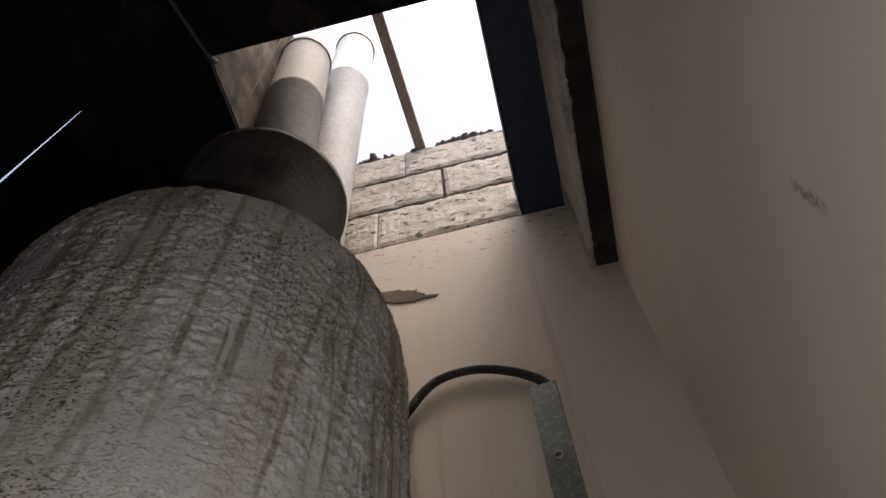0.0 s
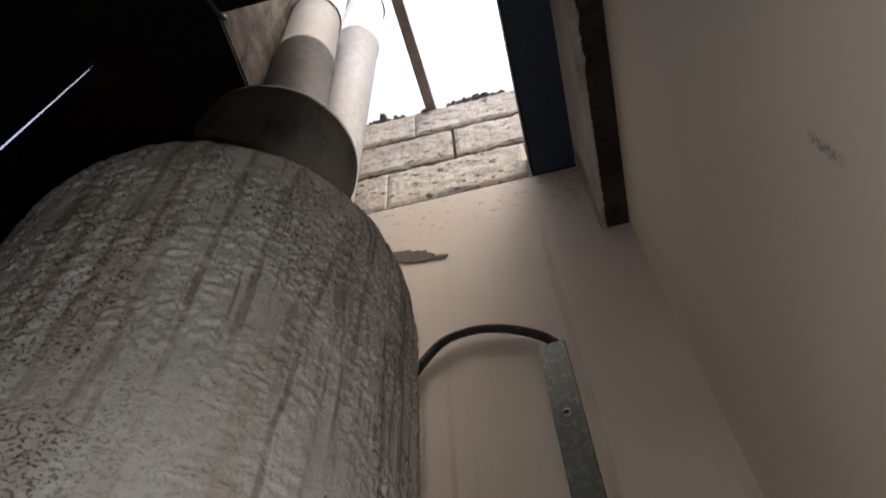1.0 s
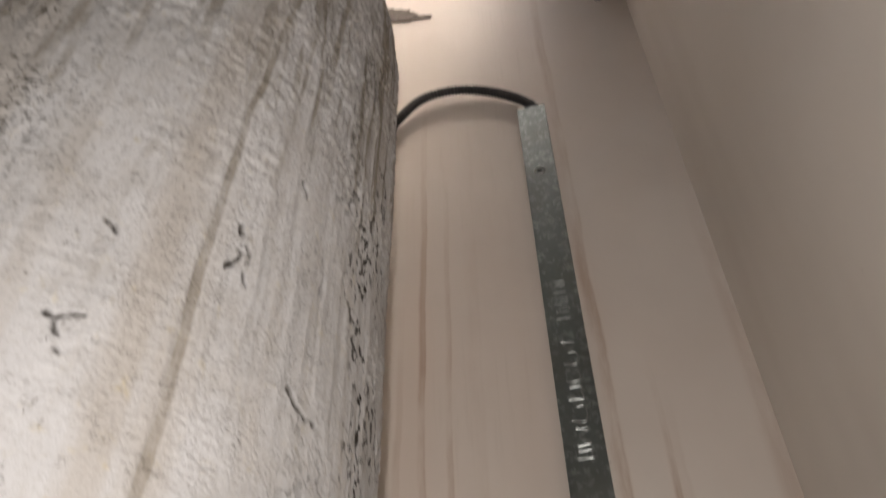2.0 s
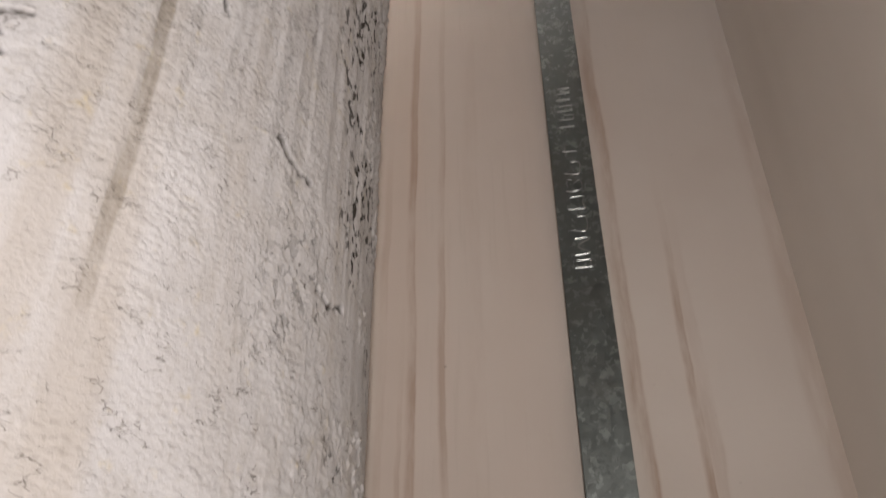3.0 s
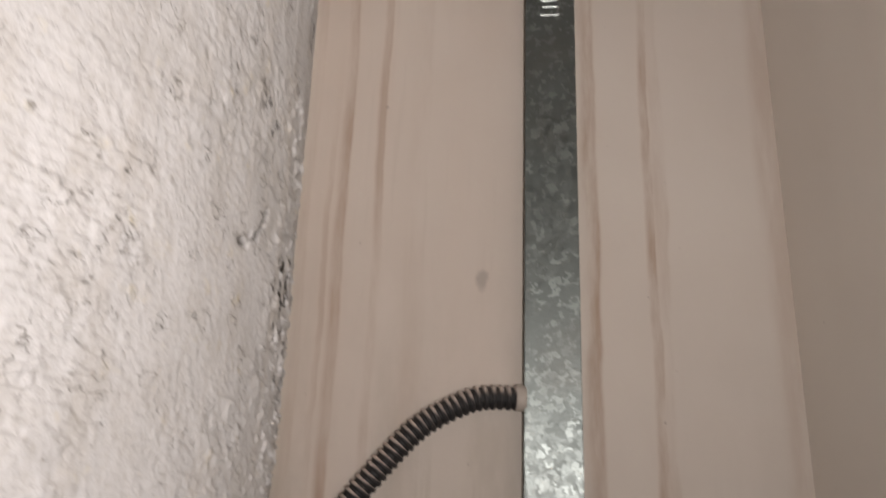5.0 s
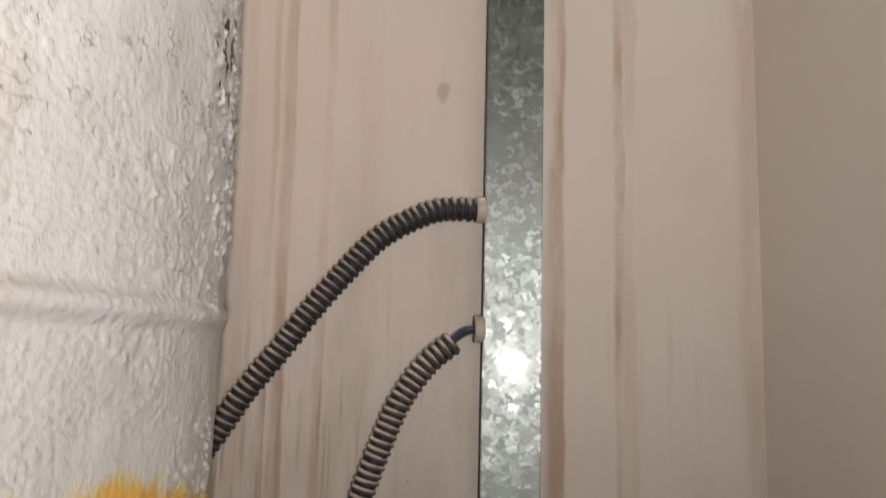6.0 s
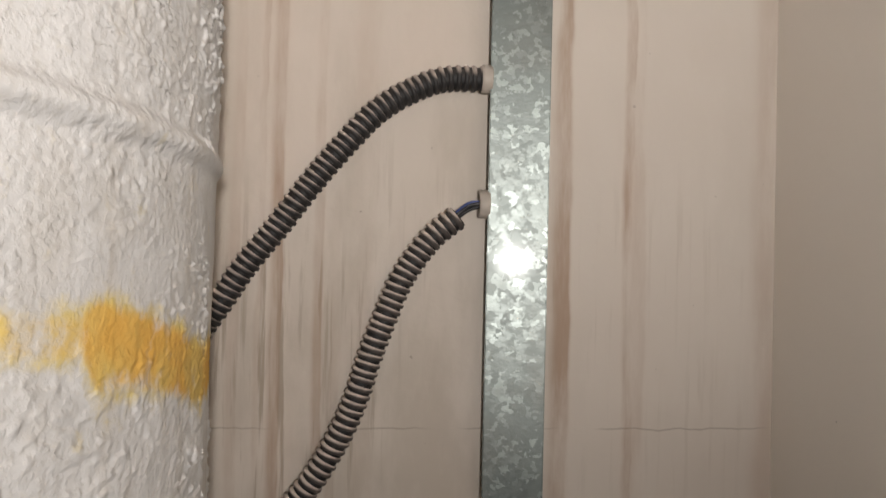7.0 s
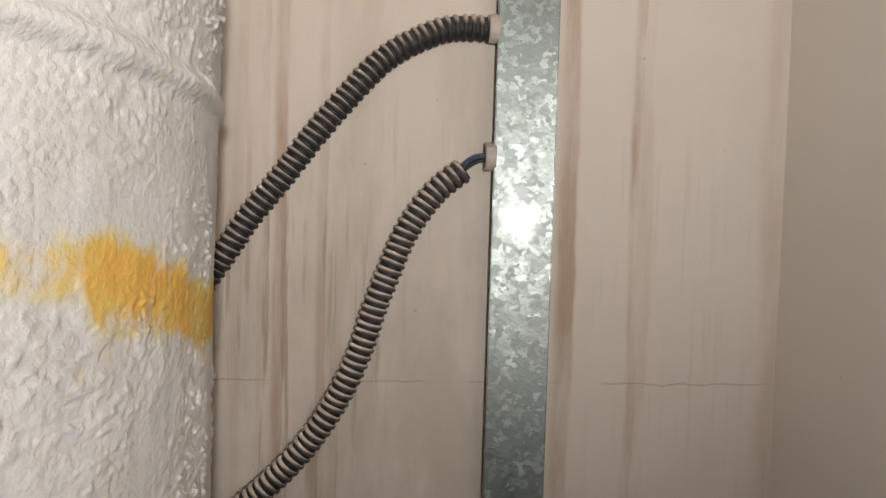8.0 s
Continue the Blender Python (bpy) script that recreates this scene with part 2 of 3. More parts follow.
def whitewash():
    n = Nodes("whitewashed_jacket")
    drip, pit, yellow, red, scar, dirt = (n.field(k) for k in ("drip", "pit", "yellow", "red", "scar", "dirt"))
    x, y, z = n.split()
    tone = n.noise(7.0, 5.0, 0.6)
    colour = n.mix(n.ramp(tone, 0.3, 0.7), (0.525, 0.515, 0.505), (0.62, 0.612, 0.605))
    mottle = n.ramp(n.noise(45.0, 4.0, 0.6, (1, 1, 0.6)), 0.46, 0.66, 0.0, 0.35)
    colour = n.mix(mottle, colour, (0.46, 0.43, 0.39))
    grain = n.ramp(n.noise(330.0, 3.0, 0.65), 0.52, 0.68, 0.0, 0.28)
    colour = n.mix(grain, colour, (0.40, 0.375, 0.335))
    wash = n.ramp(n.noise(20.0, 4.0, 0.5, (1, 1, 0.05)), 0.48, 0.64, 0.0, 0.5)
    colour = n.mix(wash, colour, (0.43, 0.38, 0.32))
    frayed = n.math("SUBTRACT", n.noise(70.0, 4.0, 0.6, (1, 1, 0.35)), 0.5)
    run = n.ramp(n.math("ADD", drip, n.math("MULTIPLY", frayed, 1.1)), 0.25, 1.0)
    colour = n.mix(n.math("MULTIPLY", run, 0.8), colour, (0.25, 0.215, 0.165))
    # sprayed yellow, worn off the high grains
    ragged = n.math("SUBTRACT", n.noise(75.0, 5.0, 0.65), 0.5)
    paint = n.ramp(n.math("ADD", yellow, n.math("MULTIPLY", ragged, 1.9)), 0.16, 0.90, 0.0, 0.92)
    tint = n.mix(n.ramp(yellow, 0.45, 0.85), (0.60, 0.47, 0.15), n.mix(n.ramp(n.noise(30.0, 4.0, 0.6), 0.35, 0.65), (0.60, 0.41, 0.09), (0.66, 0.36, 0.045)))
    colour = n.mix(paint, colour, tint)
    colour = n.mix(red, colour, (0.5, 0.05, 0.04))
    # short undercut cracks and specks of dirt held in the rough coat
    fold = n.noise(85.0, 2.0, 0.5, (1, 1, 2.6))
    thin = n.ramp(n.math("ABSOLUTE", n.math("SUBTRACT", fold, 0.5)), 0.018, 0.004)
    crack = n.math("MULTIPLY", thin, n.ramp(n.noise(70.0, 2.0, 0.5), 0.54, 0.62))
    crack = n.math("MULTIPLY", crack, n.ramp(z, 0.84, 0.95))
    colour = n.mix(n.math("MULTIPLY", crack, 0.6), colour, (0.15, 0.13, 0.11))
    speck = n.math("MULTIPLY", n.ramp(n.noise(215.0, 3.0, 0.6, (1, 1, 1.7)), 0.55, 0.60, 0.0, 1.0), n.math("ADD", n.math("MULTIPLY", dirt, 0.68), n.ramp(z, 1.1, 1.35, 0.0, 0.22)))
    colour = n.mix(speck, colour, (0.085, 0.072, 0.055))
    n.bump(n.math("SUBTRACT", 1.0, speck), 0.0015, 0.8)
    hole = n.math("MULTIPLY", n.ramp(n.noise(125.0, 4.0, 0.62, (1, 1, 0.75)), 0.55, 0.585), pit)
    colour = n.mix(n.math("MAXIMUM", hole, scar), colour, (0.05, 0.043, 0.035))
    n.bump(n.math("SUBTRACT", 1.0, hole), 0.003, 0.9)
    n.bump(n.math("SUBTRACT", 1.0, crack), 0.0010, 0.6)
    crumbs = n.add("ShaderNodeTexVoronoi", Scale=250.0)
    n.link(n.scaled((1, 1, 1.25)), crumbs.inputs["Vector"])
    patch = n.ramp(n.noise(26.0, 4.0, 0.6), 0.40, 0.60, 0.15, 1.0)
    crumb = n.math("MULTIPLY", n.ramp(crumbs.outputs["Distance"], 0.75, 0.15), patch)
    n.bump(crumb, 0.0006, 0.5)
    n.bump(n.noise(420.0, 4.0, 0.65), 0.0004, 0.5)
    n.bump(n.ramp(n.noise(300.0, 3.0, 0.6), 0.42, 0.60), 0.0003, 0.45)
    n.shader.inputs["Specular IOR Level"].default_value = 0.15
    return n.done(colour, n.ramp(tone, 0.2, 0.8, 0.7, 0.9))


def galvanised(name="galvanised_steel", tint=(0.275, 0.306, 0.29), dull=0.0, metal=0.95):
    n = Nodes(name)
    cells = n.add("ShaderNodeTexVoronoi", Scale=170.0, Randomness=1.0)
    warp = n.add("ShaderNodeTexNoise", Scale=140.0, Detail=4.0)
    n.link(n.place, warp.inputs["Vector"])
    shift = n.tree.nodes.new("ShaderNodeVectorMath")
    shift.operation = "MULTIPLY_ADD"
    n.link(warp.outputs["Color"], shift.inputs[0])
    shift.inputs[1].default_value = (0.02, 0.02, 0.02)
    n.link(n.place, shift.inputs[2])
    n.link(shift.outputs[0], cells.inputs["Vector"])
    tone = n.add("ShaderNodeSeparateXYZ")
    n.link(cells.outputs["Color"], tone.inputs[0])
    t = n.ramp(tone.outputs[0], 0.62, 1.0)
    dirt = n.ramp(n.noise(12.0, 5.0, 0.6), 0.45, 0.7, 0.0, 0.5)
    light = tuple(min(1, 1.4 * c) for c in tint)
    dark = tuple(0.85 * c for c in tint)
    colour = n.mix(dirt, n.mix(t, dark, light), (0.22, 0.22, 0.2))
    n.bump(tone.outputs[1], 0.0004, 0.09)
    n.bump(n.noise(300.0, 3.0), 0.0003, 0.5)
    n.shader.inputs["Coat Weight"].default_value = 0.3
    n.shader.inputs["Coat Roughness"].default_value = 0.07
    return n.done(colour, n.ramp(tone.outputs[2], 0.0, 1.0, 0.40 + dull, 0.52 + dull), metal)


def dusty(name, base, dust, amount=0.9, rough=0.62):
    n = Nodes(name)
    geo = n.add("ShaderNodeNewGeometry")
    parts = n.add("ShaderNodeSeparateXYZ")
    n.link(geo.outputs["Normal"], parts.inputs[0])
    lie = n.math("ADD", parts.outputs[2], n.math("MULTIPLY", n.math("SUBTRACT", n.noise(60.0, 4.0), 0.5), 0.9))
    cover = n.ramp(lie, -0.05, 0.65, 0.0, amount)
    colour = n.mix(cover, base, dust)
    n.bump(n.noise(220.0, 3.0), 0.0004, 0.5)
    return n.done(colour, n.math("ADD", n.math("MULTIPLY", cover, 0.35), rough, clamp=True))


def concrete(name, a, b, scale=14.0, relief=0.004, rough=0.9, stain=(0.1, 0.08, 0.06), much=0.3):
    n = Nodes(name)
    cloud = n.noise(scale * 0.3, 5.0, 0.6)
    colour = n.mix(n.ramp(cloud, 0.3, 0.7), a, b)
    grain = n.ramp(n.noise(scale * 8, 4.0, 0.65), 0.3, 0.7, 0.0, 0.4)
    colour = n.mix(grain, colour, tuple(0.6 * c for c in a))
    runs = n.ramp(n.noise(scale * 0.8, 4.0, 0.6, (1, 1, 0.25)), 0.52, 0.72, 0.0, much)
    colour = n.mix(runs, colour, stain)
    n.bump(n.noise(scale * 4, 6.0, 0.65), relief, 0.8)
    n.shader.inputs["Specular IOR Level"].default_value = 0.15
    return n.done(colour, rough)


def plain(name, colour, rough=0.6, metal=0.0, scale=40.0):
    n = Nodes(name)
    tone = n.mix(n.ramp(n.noise(scale, 4.0), 0.3, 0.7), tuple(0.8 * c for c in colour), tuple(min(1, 1.15 * c) for c in colour))
    n.bump(n.noise(scale * 4, 3.0), 0.0004, 0.4)
    return n.done(tone, rough, metal)


PLASTER = stained_plaster()
SIDE = side_plaster()
JACKET = whitewash()
ZINC = galvanised()
FLUE = concrete("weathered_flue_metal", (0.20, 0.185, 0.175), (0.30, 0.28, 0.265), 6.0, 0.0008, 0.7, (0.08, 0.07, 0.06), 0.6)
FLUE.node_tree.nodes["Principled BSDF"].inputs["Specular IOR Level"].default_value = 0.2
# blown-out sky brightness on the duct is put into this pale colour
DUCT = concrete("skylit_duct_metal", (0.74, 0.73, 0.71), (0.84, 0.83, 0.82), 6.0, 0.0008, 0.45, (0.42, 0.38, 0.34), 0.4)
COLLAR = concrete("sooty_collar_metal", (0.06, 0.053, 0.047), (0.13, 0.115, 0.10), 12.0, 0.0025, 0.65, (0.03, 0.026, 0.022), 0.85)
CONDUIT = dusty("dusty_black_conduit", (0.022, 0.020, 0.020), (0.42, 0.355, 0.31), 0.95)
CONDUIT_DUSTY = dusty("very_dusty_conduit", (0.07, 0.058, 0.052), (0.56, 0.48, 0.42), 1.0)
# groove shade between the ribs, put into the core's near-black colour
CORE = dusty("groove_shade_core", (0.010, 0.009, 0.009), (0.05, 0.042, 0.037), 0.7)
GLAND = plain("beige_plastic", (0.43, 0.38, 0.33), 0.55)
# the ceiling's deep shade is put into this near-black base colour
SHADED_CEILING = concrete("shaded_ceiling", (0.006, 0.006, 0.007), (0.011, 0.011, 0.012), 8.0, 0.003)
# bluish glare and haze on the ceiling by the opening, put into colour
NAVY = concrete("navy_glare_tint", (0.034, 0.043, 0.068), (0.052, 0.064, 0.096), 7.0, 0.002, 0.6, (0.01, 0.01, 0.014), 0.5)
BEAM = concrete("grimy_plaster", (0.36, 0.335, 0.315), (0.52, 0.49, 0.46), 9.0, 0.004, 0.9, (0.06, 0.055, 0.055), 0.8)
# shade under the beam put into the colour, lifted a little for haze
UNDERSIDE = concrete("shaded_concrete", (0.022, 0.018, 0.017), (0.06, 0.048, 0.042), 14.0, 0.006, 0.9, (0.006, 0.005, 0.005), 0.8)
def limed_block():
    n = Nodes("limed_block")
    cloud = n.noise(5.0, 5.0, 0.6)
    colour = n.mix(n.ramp(cloud, 0.3, 0.7), (0.58, 0.53, 0.475), (0.74, 0.70, 0.64))
    grain = n.ramp(n.noise(120.0, 4.0, 0.65), 0.35, 0.7, 0.0, 0.3)
    colour = n.mix(grain, colour, (0.38, 0.33, 0.28))
    runs = n.ramp(n.noise(14.0, 4.0, 0.6, (1, 1, 0.3)), 0.54, 0.72, 0.0, 0.5)
    colour = n.mix(runs, colour, (0.34, 0.28, 0.22))
    # chips where the lime has come off
    chips = n.math("MULTIPLY", n.ramp(n.noise(28.0, 5.0, 0.62, (1, 1, 1.9)), 0.57, 0.60), n.ramp(n.noise(9.0, 3.0), 0.4, 0.6, 0.3, 1.0))
    colour = n.mix(n.math("MULTIPLY", chips, 0.95), colour, (0.10, 0.08, 0.062))
    n.bump(n.math("SUBTRACT", 1.0, chips), 0.004, 0.8)
    n.bump(n.noise(60.0, 6.0, 0.65), 0.005, 0.8)
    return n.done(colour, 0.92)


BLOCK = limed_block()
MORTAR = concrete("grey_mortar", (0.045, 0.038, 0.03), (0.09, 0.075, 0.062), 20.0, 0.006)
CEMENT = concrete("bare_cement", (0.15, 0.13, 0.115), (0.22, 0.195, 0.17), 30.0, 0.004)
# dark base for the closing walls, holding back bounced torch light
DARKWALL = concrete("bounce_dark_plaster", (0.10, 0.085, 0.07), (0.17, 0.145, 0.12), 5.0, 0.003)
FLOOR = concrete("cement_floor", (0.16, 0.145, 0.13), (0.24, 0.22, 0.2), 6.0, 0.003)
TIMBER = concrete("weathered_timber", (0.24, 0.195, 0.17), (0.34, 0.285, 0.255), 30.0, 0.002)
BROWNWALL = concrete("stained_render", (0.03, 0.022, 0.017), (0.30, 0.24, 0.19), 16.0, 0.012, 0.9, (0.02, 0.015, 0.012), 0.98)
# faint red glow by the slit, and the dark around it, put into colour
RED_GLOW = concrete("red_glow_sheet", (0.007, 0.002, 0.002), (0.012, 0.004, 0.004), 8.0, 0.002)
BLUE_WIRE = plain("blue_wire", (0.05, 0.08, 0.25), 0.4)
BLACK_WIRE = plain("black_wire", (0.015, 0.015, 0.018), 0.4)
SCREW = plain("bright_screw", (0.6, 0.62, 0.6), 0.3, 1.0)
STAMP = plain("raised_stamp", (0.33, 0.345, 0.33), 0.35, 0.8)

# ---- the setting ----
WALL_Y, SIDE_X, CEIL, EAVE = 0.90, 0.258, 2.765, 2.43
OPEN_X0, OPEN_X1, OPEN_Y0 = -0.55, 0.083, 0.31
SLAB = 0.11


def setting(name, bm, material, label, category="", smooth=False):
    return tagged(mesh_object(name, bm, material, None, "", smooth), label, category or name.split("_")[0], "", "structure")


setting("floor", box((-1.7, -1.3, -0.1), (0.5, 1.1, 0.0)), FLOOR, "grey cement floor at the foot of the tank")
setting("wall_back", box((-1.7, WALL_Y, 0.0), (0.5, WALL_Y + 0.2, 2.750)), PLASTER, "cream painted plaster wall streaked with brown water runs", "wall")
setting("wall_side", box((SIDE_X, -1.3, 0.0), (0.5, WALL_Y, EAVE)), SIDE, "plain cream plaster wall with a dark scuff, lamplight lifted in its colour", "wall")
# far and rear walls are added to close the room and keep it dark
setting("wall_far", box((-1.9, -1.3, 0.0), (-1.7, 1.1, CEIL + SLAB)), DARKWALL, "added plaster wall closing the room, dark to limit bounced light", "wall")
setting("wall_rear", box((-1.9, -1.5, 0.0), (0.5, -1.3, CEIL + SLAB)), DARKWALL, "added plaster wall closing the room behind, dark to limit bounced light", "wall")
setting("beam_side", box((0.2, -1.3, EAVE), (0.5, WALL_Y, CEIL), 0.004), UNDERSIDE, "concrete beam over the side wall, underside shade in its dark colour", "beam")
# grimy plaster down the beam's face, breaking off raggedly at its lower edge
bm = bmesh.new()
rows = []
for k in range(441):
    y = -1.3 + 2.2 * k / 440
    wave = noise.noise(Vector((y * 11, 0, 3))) * 0.012 + noise.noise(Vector((y * 45, 2, 0))) * 0.010 + noise.noise(Vector((y * 130, 5, 0))) * 0.006
    out = 0.004 + 0.004 * noise.noise(Vector((y * 30, 7, 1)))
    rows.append([bm.verts.new(p) for p in ((0.206 + 0.6 * abs(wave), y, EAVE - 0.0015), (0.2035 + 0.6 * abs(wave), y, EAVE - 0.006), (0.199 - out, y, EAVE - 0.005 + 0.3 * wave),
                                           (0.198 - out, y, EAVE + 0.03 + wave), (0.197, y, EAVE + 0.10), (0.198, y, CEIL - 0.007))])
for a, b in zip(rows, rows[1:]):
    for k in range(5):
        bm.faces.new((a[k], b[k], b[k + 1], a[k + 1]))
setting("trim_beam", bm, BEAM, "grimy grey plaster breaking off along the beam edge", "trim", True)

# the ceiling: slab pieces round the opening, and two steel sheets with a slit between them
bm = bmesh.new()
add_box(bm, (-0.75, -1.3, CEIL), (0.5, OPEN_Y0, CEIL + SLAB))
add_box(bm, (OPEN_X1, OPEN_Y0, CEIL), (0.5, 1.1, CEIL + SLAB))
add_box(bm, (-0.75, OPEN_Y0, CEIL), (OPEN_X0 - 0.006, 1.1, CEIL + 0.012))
setting("ceiling", bm, SHADED_CEILING, "concrete ceiling with a square opening, shade in its near-black colour")

# thin strip added under the slab to carry the bluish glare
setting("ceiling_plate", box((OPEN_X1 + 0.004, -1.3, CEIL - 0.006), (0.2, WALL_Y, CEIL - 0.001)), NAVY, "added navy strip under the slab, bluish glare in its colour", "ceiling")


def slit_sheet(name, corners, material):
    bm = bmesh.new()
    low = [bm.verts.new((x, y, CEIL)) for x, y in corners]
    high = [bm.verts.new((x, y, CEIL + 0.002)) for x, y in corners]
    bm.faces.new(low[::-1])
    bm.faces.new(high)
    for k in range(len(low)):
        n = (k + 1) % len(low)
        bm.faces.new((low[k], low[n], high[n], high[k]))
    return setting(name, bm, material, "dark steel roof sheet beside a bright slit", "ceiling")


slit_sheet("ceiling_sheet_front", [(-1.7, -1.3), (-0.75, -1.3), (-0.75, 0.300), (-0.912, 0.3630), (-1.7, 0.6955)], SHADED_CEILING)
slit_sheet("ceiling_sheet_back", [(-0.75, 0.292), (-0.75, 1.1), (-1.7, 1.1), (-1.7, 0.701), (-1.168, 0.4755), (-0.912, 0.3645)], RED_GLOW)

# ---- the block wall above the ceiling ----
def rough_block(lo, hi, seed, dents=0.004):
    """A block with an uneven face and worn edges."""
    bm = bmesh.new()
    nx, nz = 34, 14
    lo, hi = Vector(lo), Vector(hi)
    grid = {}
    for i in range(nx + 1):
        for k in range(nz + 1):
            edge = i in (0, nx) or k in (0, nz)
            x = lo.x + (hi.x - lo.x) * i / nx
            z = lo.z + (hi.z - lo.z) * k / nz
            n = noise.noise(Vector((x * 25 + seed, z * 25, seed))) * dents + noise.noise(Vector((x * 80, z * 80, seed))) * dents * 0.6
            jag = noise.noise(Vector((x * 45, z * 40, seed + 5))) * 0.007 if edge else 0
            grid[i, k] = bm.verts.new((x, lo.y + n + (0.005 if edge else 0), z + (jag if k in (0, nz) else 0)))
    for i in range(nx):
        for k in range(nz):
            bm.faces.new((grid[i, k], grid[i + 1, k], grid[i + 1, k + 1], grid[i, k + 1]))
    border = [grid[i, 0] for i in range(nx)] + [grid[nx, k] for k in range(nz)] + [grid[i, nz] for i in range(nx, 0, -1)] + [grid[0, k] for k in range(nz, 0, -1)]
    back = [bm.verts.new((v.co.x, hi.y, v.co.z)) for v in border]
    for k in range(len(border)):
        n = (k + 1) % len(border)
        bm.faces.new((border[n], border[k], back[k], back[n]))
    bm.faces.new(back)
    return bm


parapet = setting("wall_parapet", box((-1.2, WALL_Y + 0.009, 2.70), (0.5, WALL_Y + 0.19, 3.375)), MORTAR, "limewashed block wall rising above the roof opening", "wall")
COURSES = [(2.768, 2.973), (2.991, 3.184), (3.201, 3.385)]
JOINTS = [(-0.93, -0.52, -0.318, 0.084, 0.49), (-1.1, -0.518, -0.116, 0.288, 0.49), (-0.98, -0.64, -0.235, 0.17, 0.49)]
count = 0
for (z0, z1), cuts in zip(COURSES, JOINTS):
    for a, b in zip(cuts, cuts[1:]):
        gap = 0.005 if z0 == 2.991 else 0.0015
        part("block", rough_block((a + gap, WALL_Y + 0.001, z0), (b - gap, WALL_Y + 0.15, z1), 3 + count), BLOCK, parapet)
        count += 1

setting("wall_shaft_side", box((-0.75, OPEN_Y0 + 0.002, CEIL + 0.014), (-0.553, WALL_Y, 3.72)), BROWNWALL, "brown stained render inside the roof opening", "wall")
setting("wall_shaft_front", box((-0.75, OPEN_Y0 - 0.16, CEIL + SLAB), (0.5, OPEN_Y0 - 0.02, 3.385)), BLOCK, "low wall in front of the roof opening", "wall")

# crumbs of mortar along the top of the block wall
bm = bmesh.new()
rnd = random.Random(4)
for k in range(80):
    x = rnd.choice((rnd.uniform(-0.40, -0.27), rnd.uniform(-0.11, 0.08), rnd.uniform(-0.11, 0.08), rnd.uniform(-0.9, 0.4)))
    s = rnd.uniform(0.007, 0.019)
    m = Matrix.LocRotScale((x, WALL_Y + rnd.uniform(0.006, 0.024), 3.383 + s * 0.5), Euler((rnd.random() * 3, rnd.random() * 3, rnd.random() * 3)),
                           (s * rnd.uniform(0.9, 2), s, s * rnd.uniform(0.6, 1)))
    bmesh.ops.create_icosphere(bm, subdivisions=1, radius=1.0, matrix=m)
tagged(mesh_object("mortar_rubble", bm, CEMENT), "crumbled mortar lumps along the wall top", "rubble", "", "stuff")

# a bar across the opening
bar = empty("roof_bar", (-0.18, 0.9, 3.39))
bm = box((-0.017, -0.66, -0.003), (0.017, 0.06, 0.03), 0.002)
part("bar", bm, TIMBER, bar)
bar.rotation_euler = (0, 0, radians(-2.5))
tagged(bar, "weathered brown timber bar across the roof opening", "bar")

# ---- the tank ----
AX, AY, RADIUS = -0.461, 0.573, 0.296


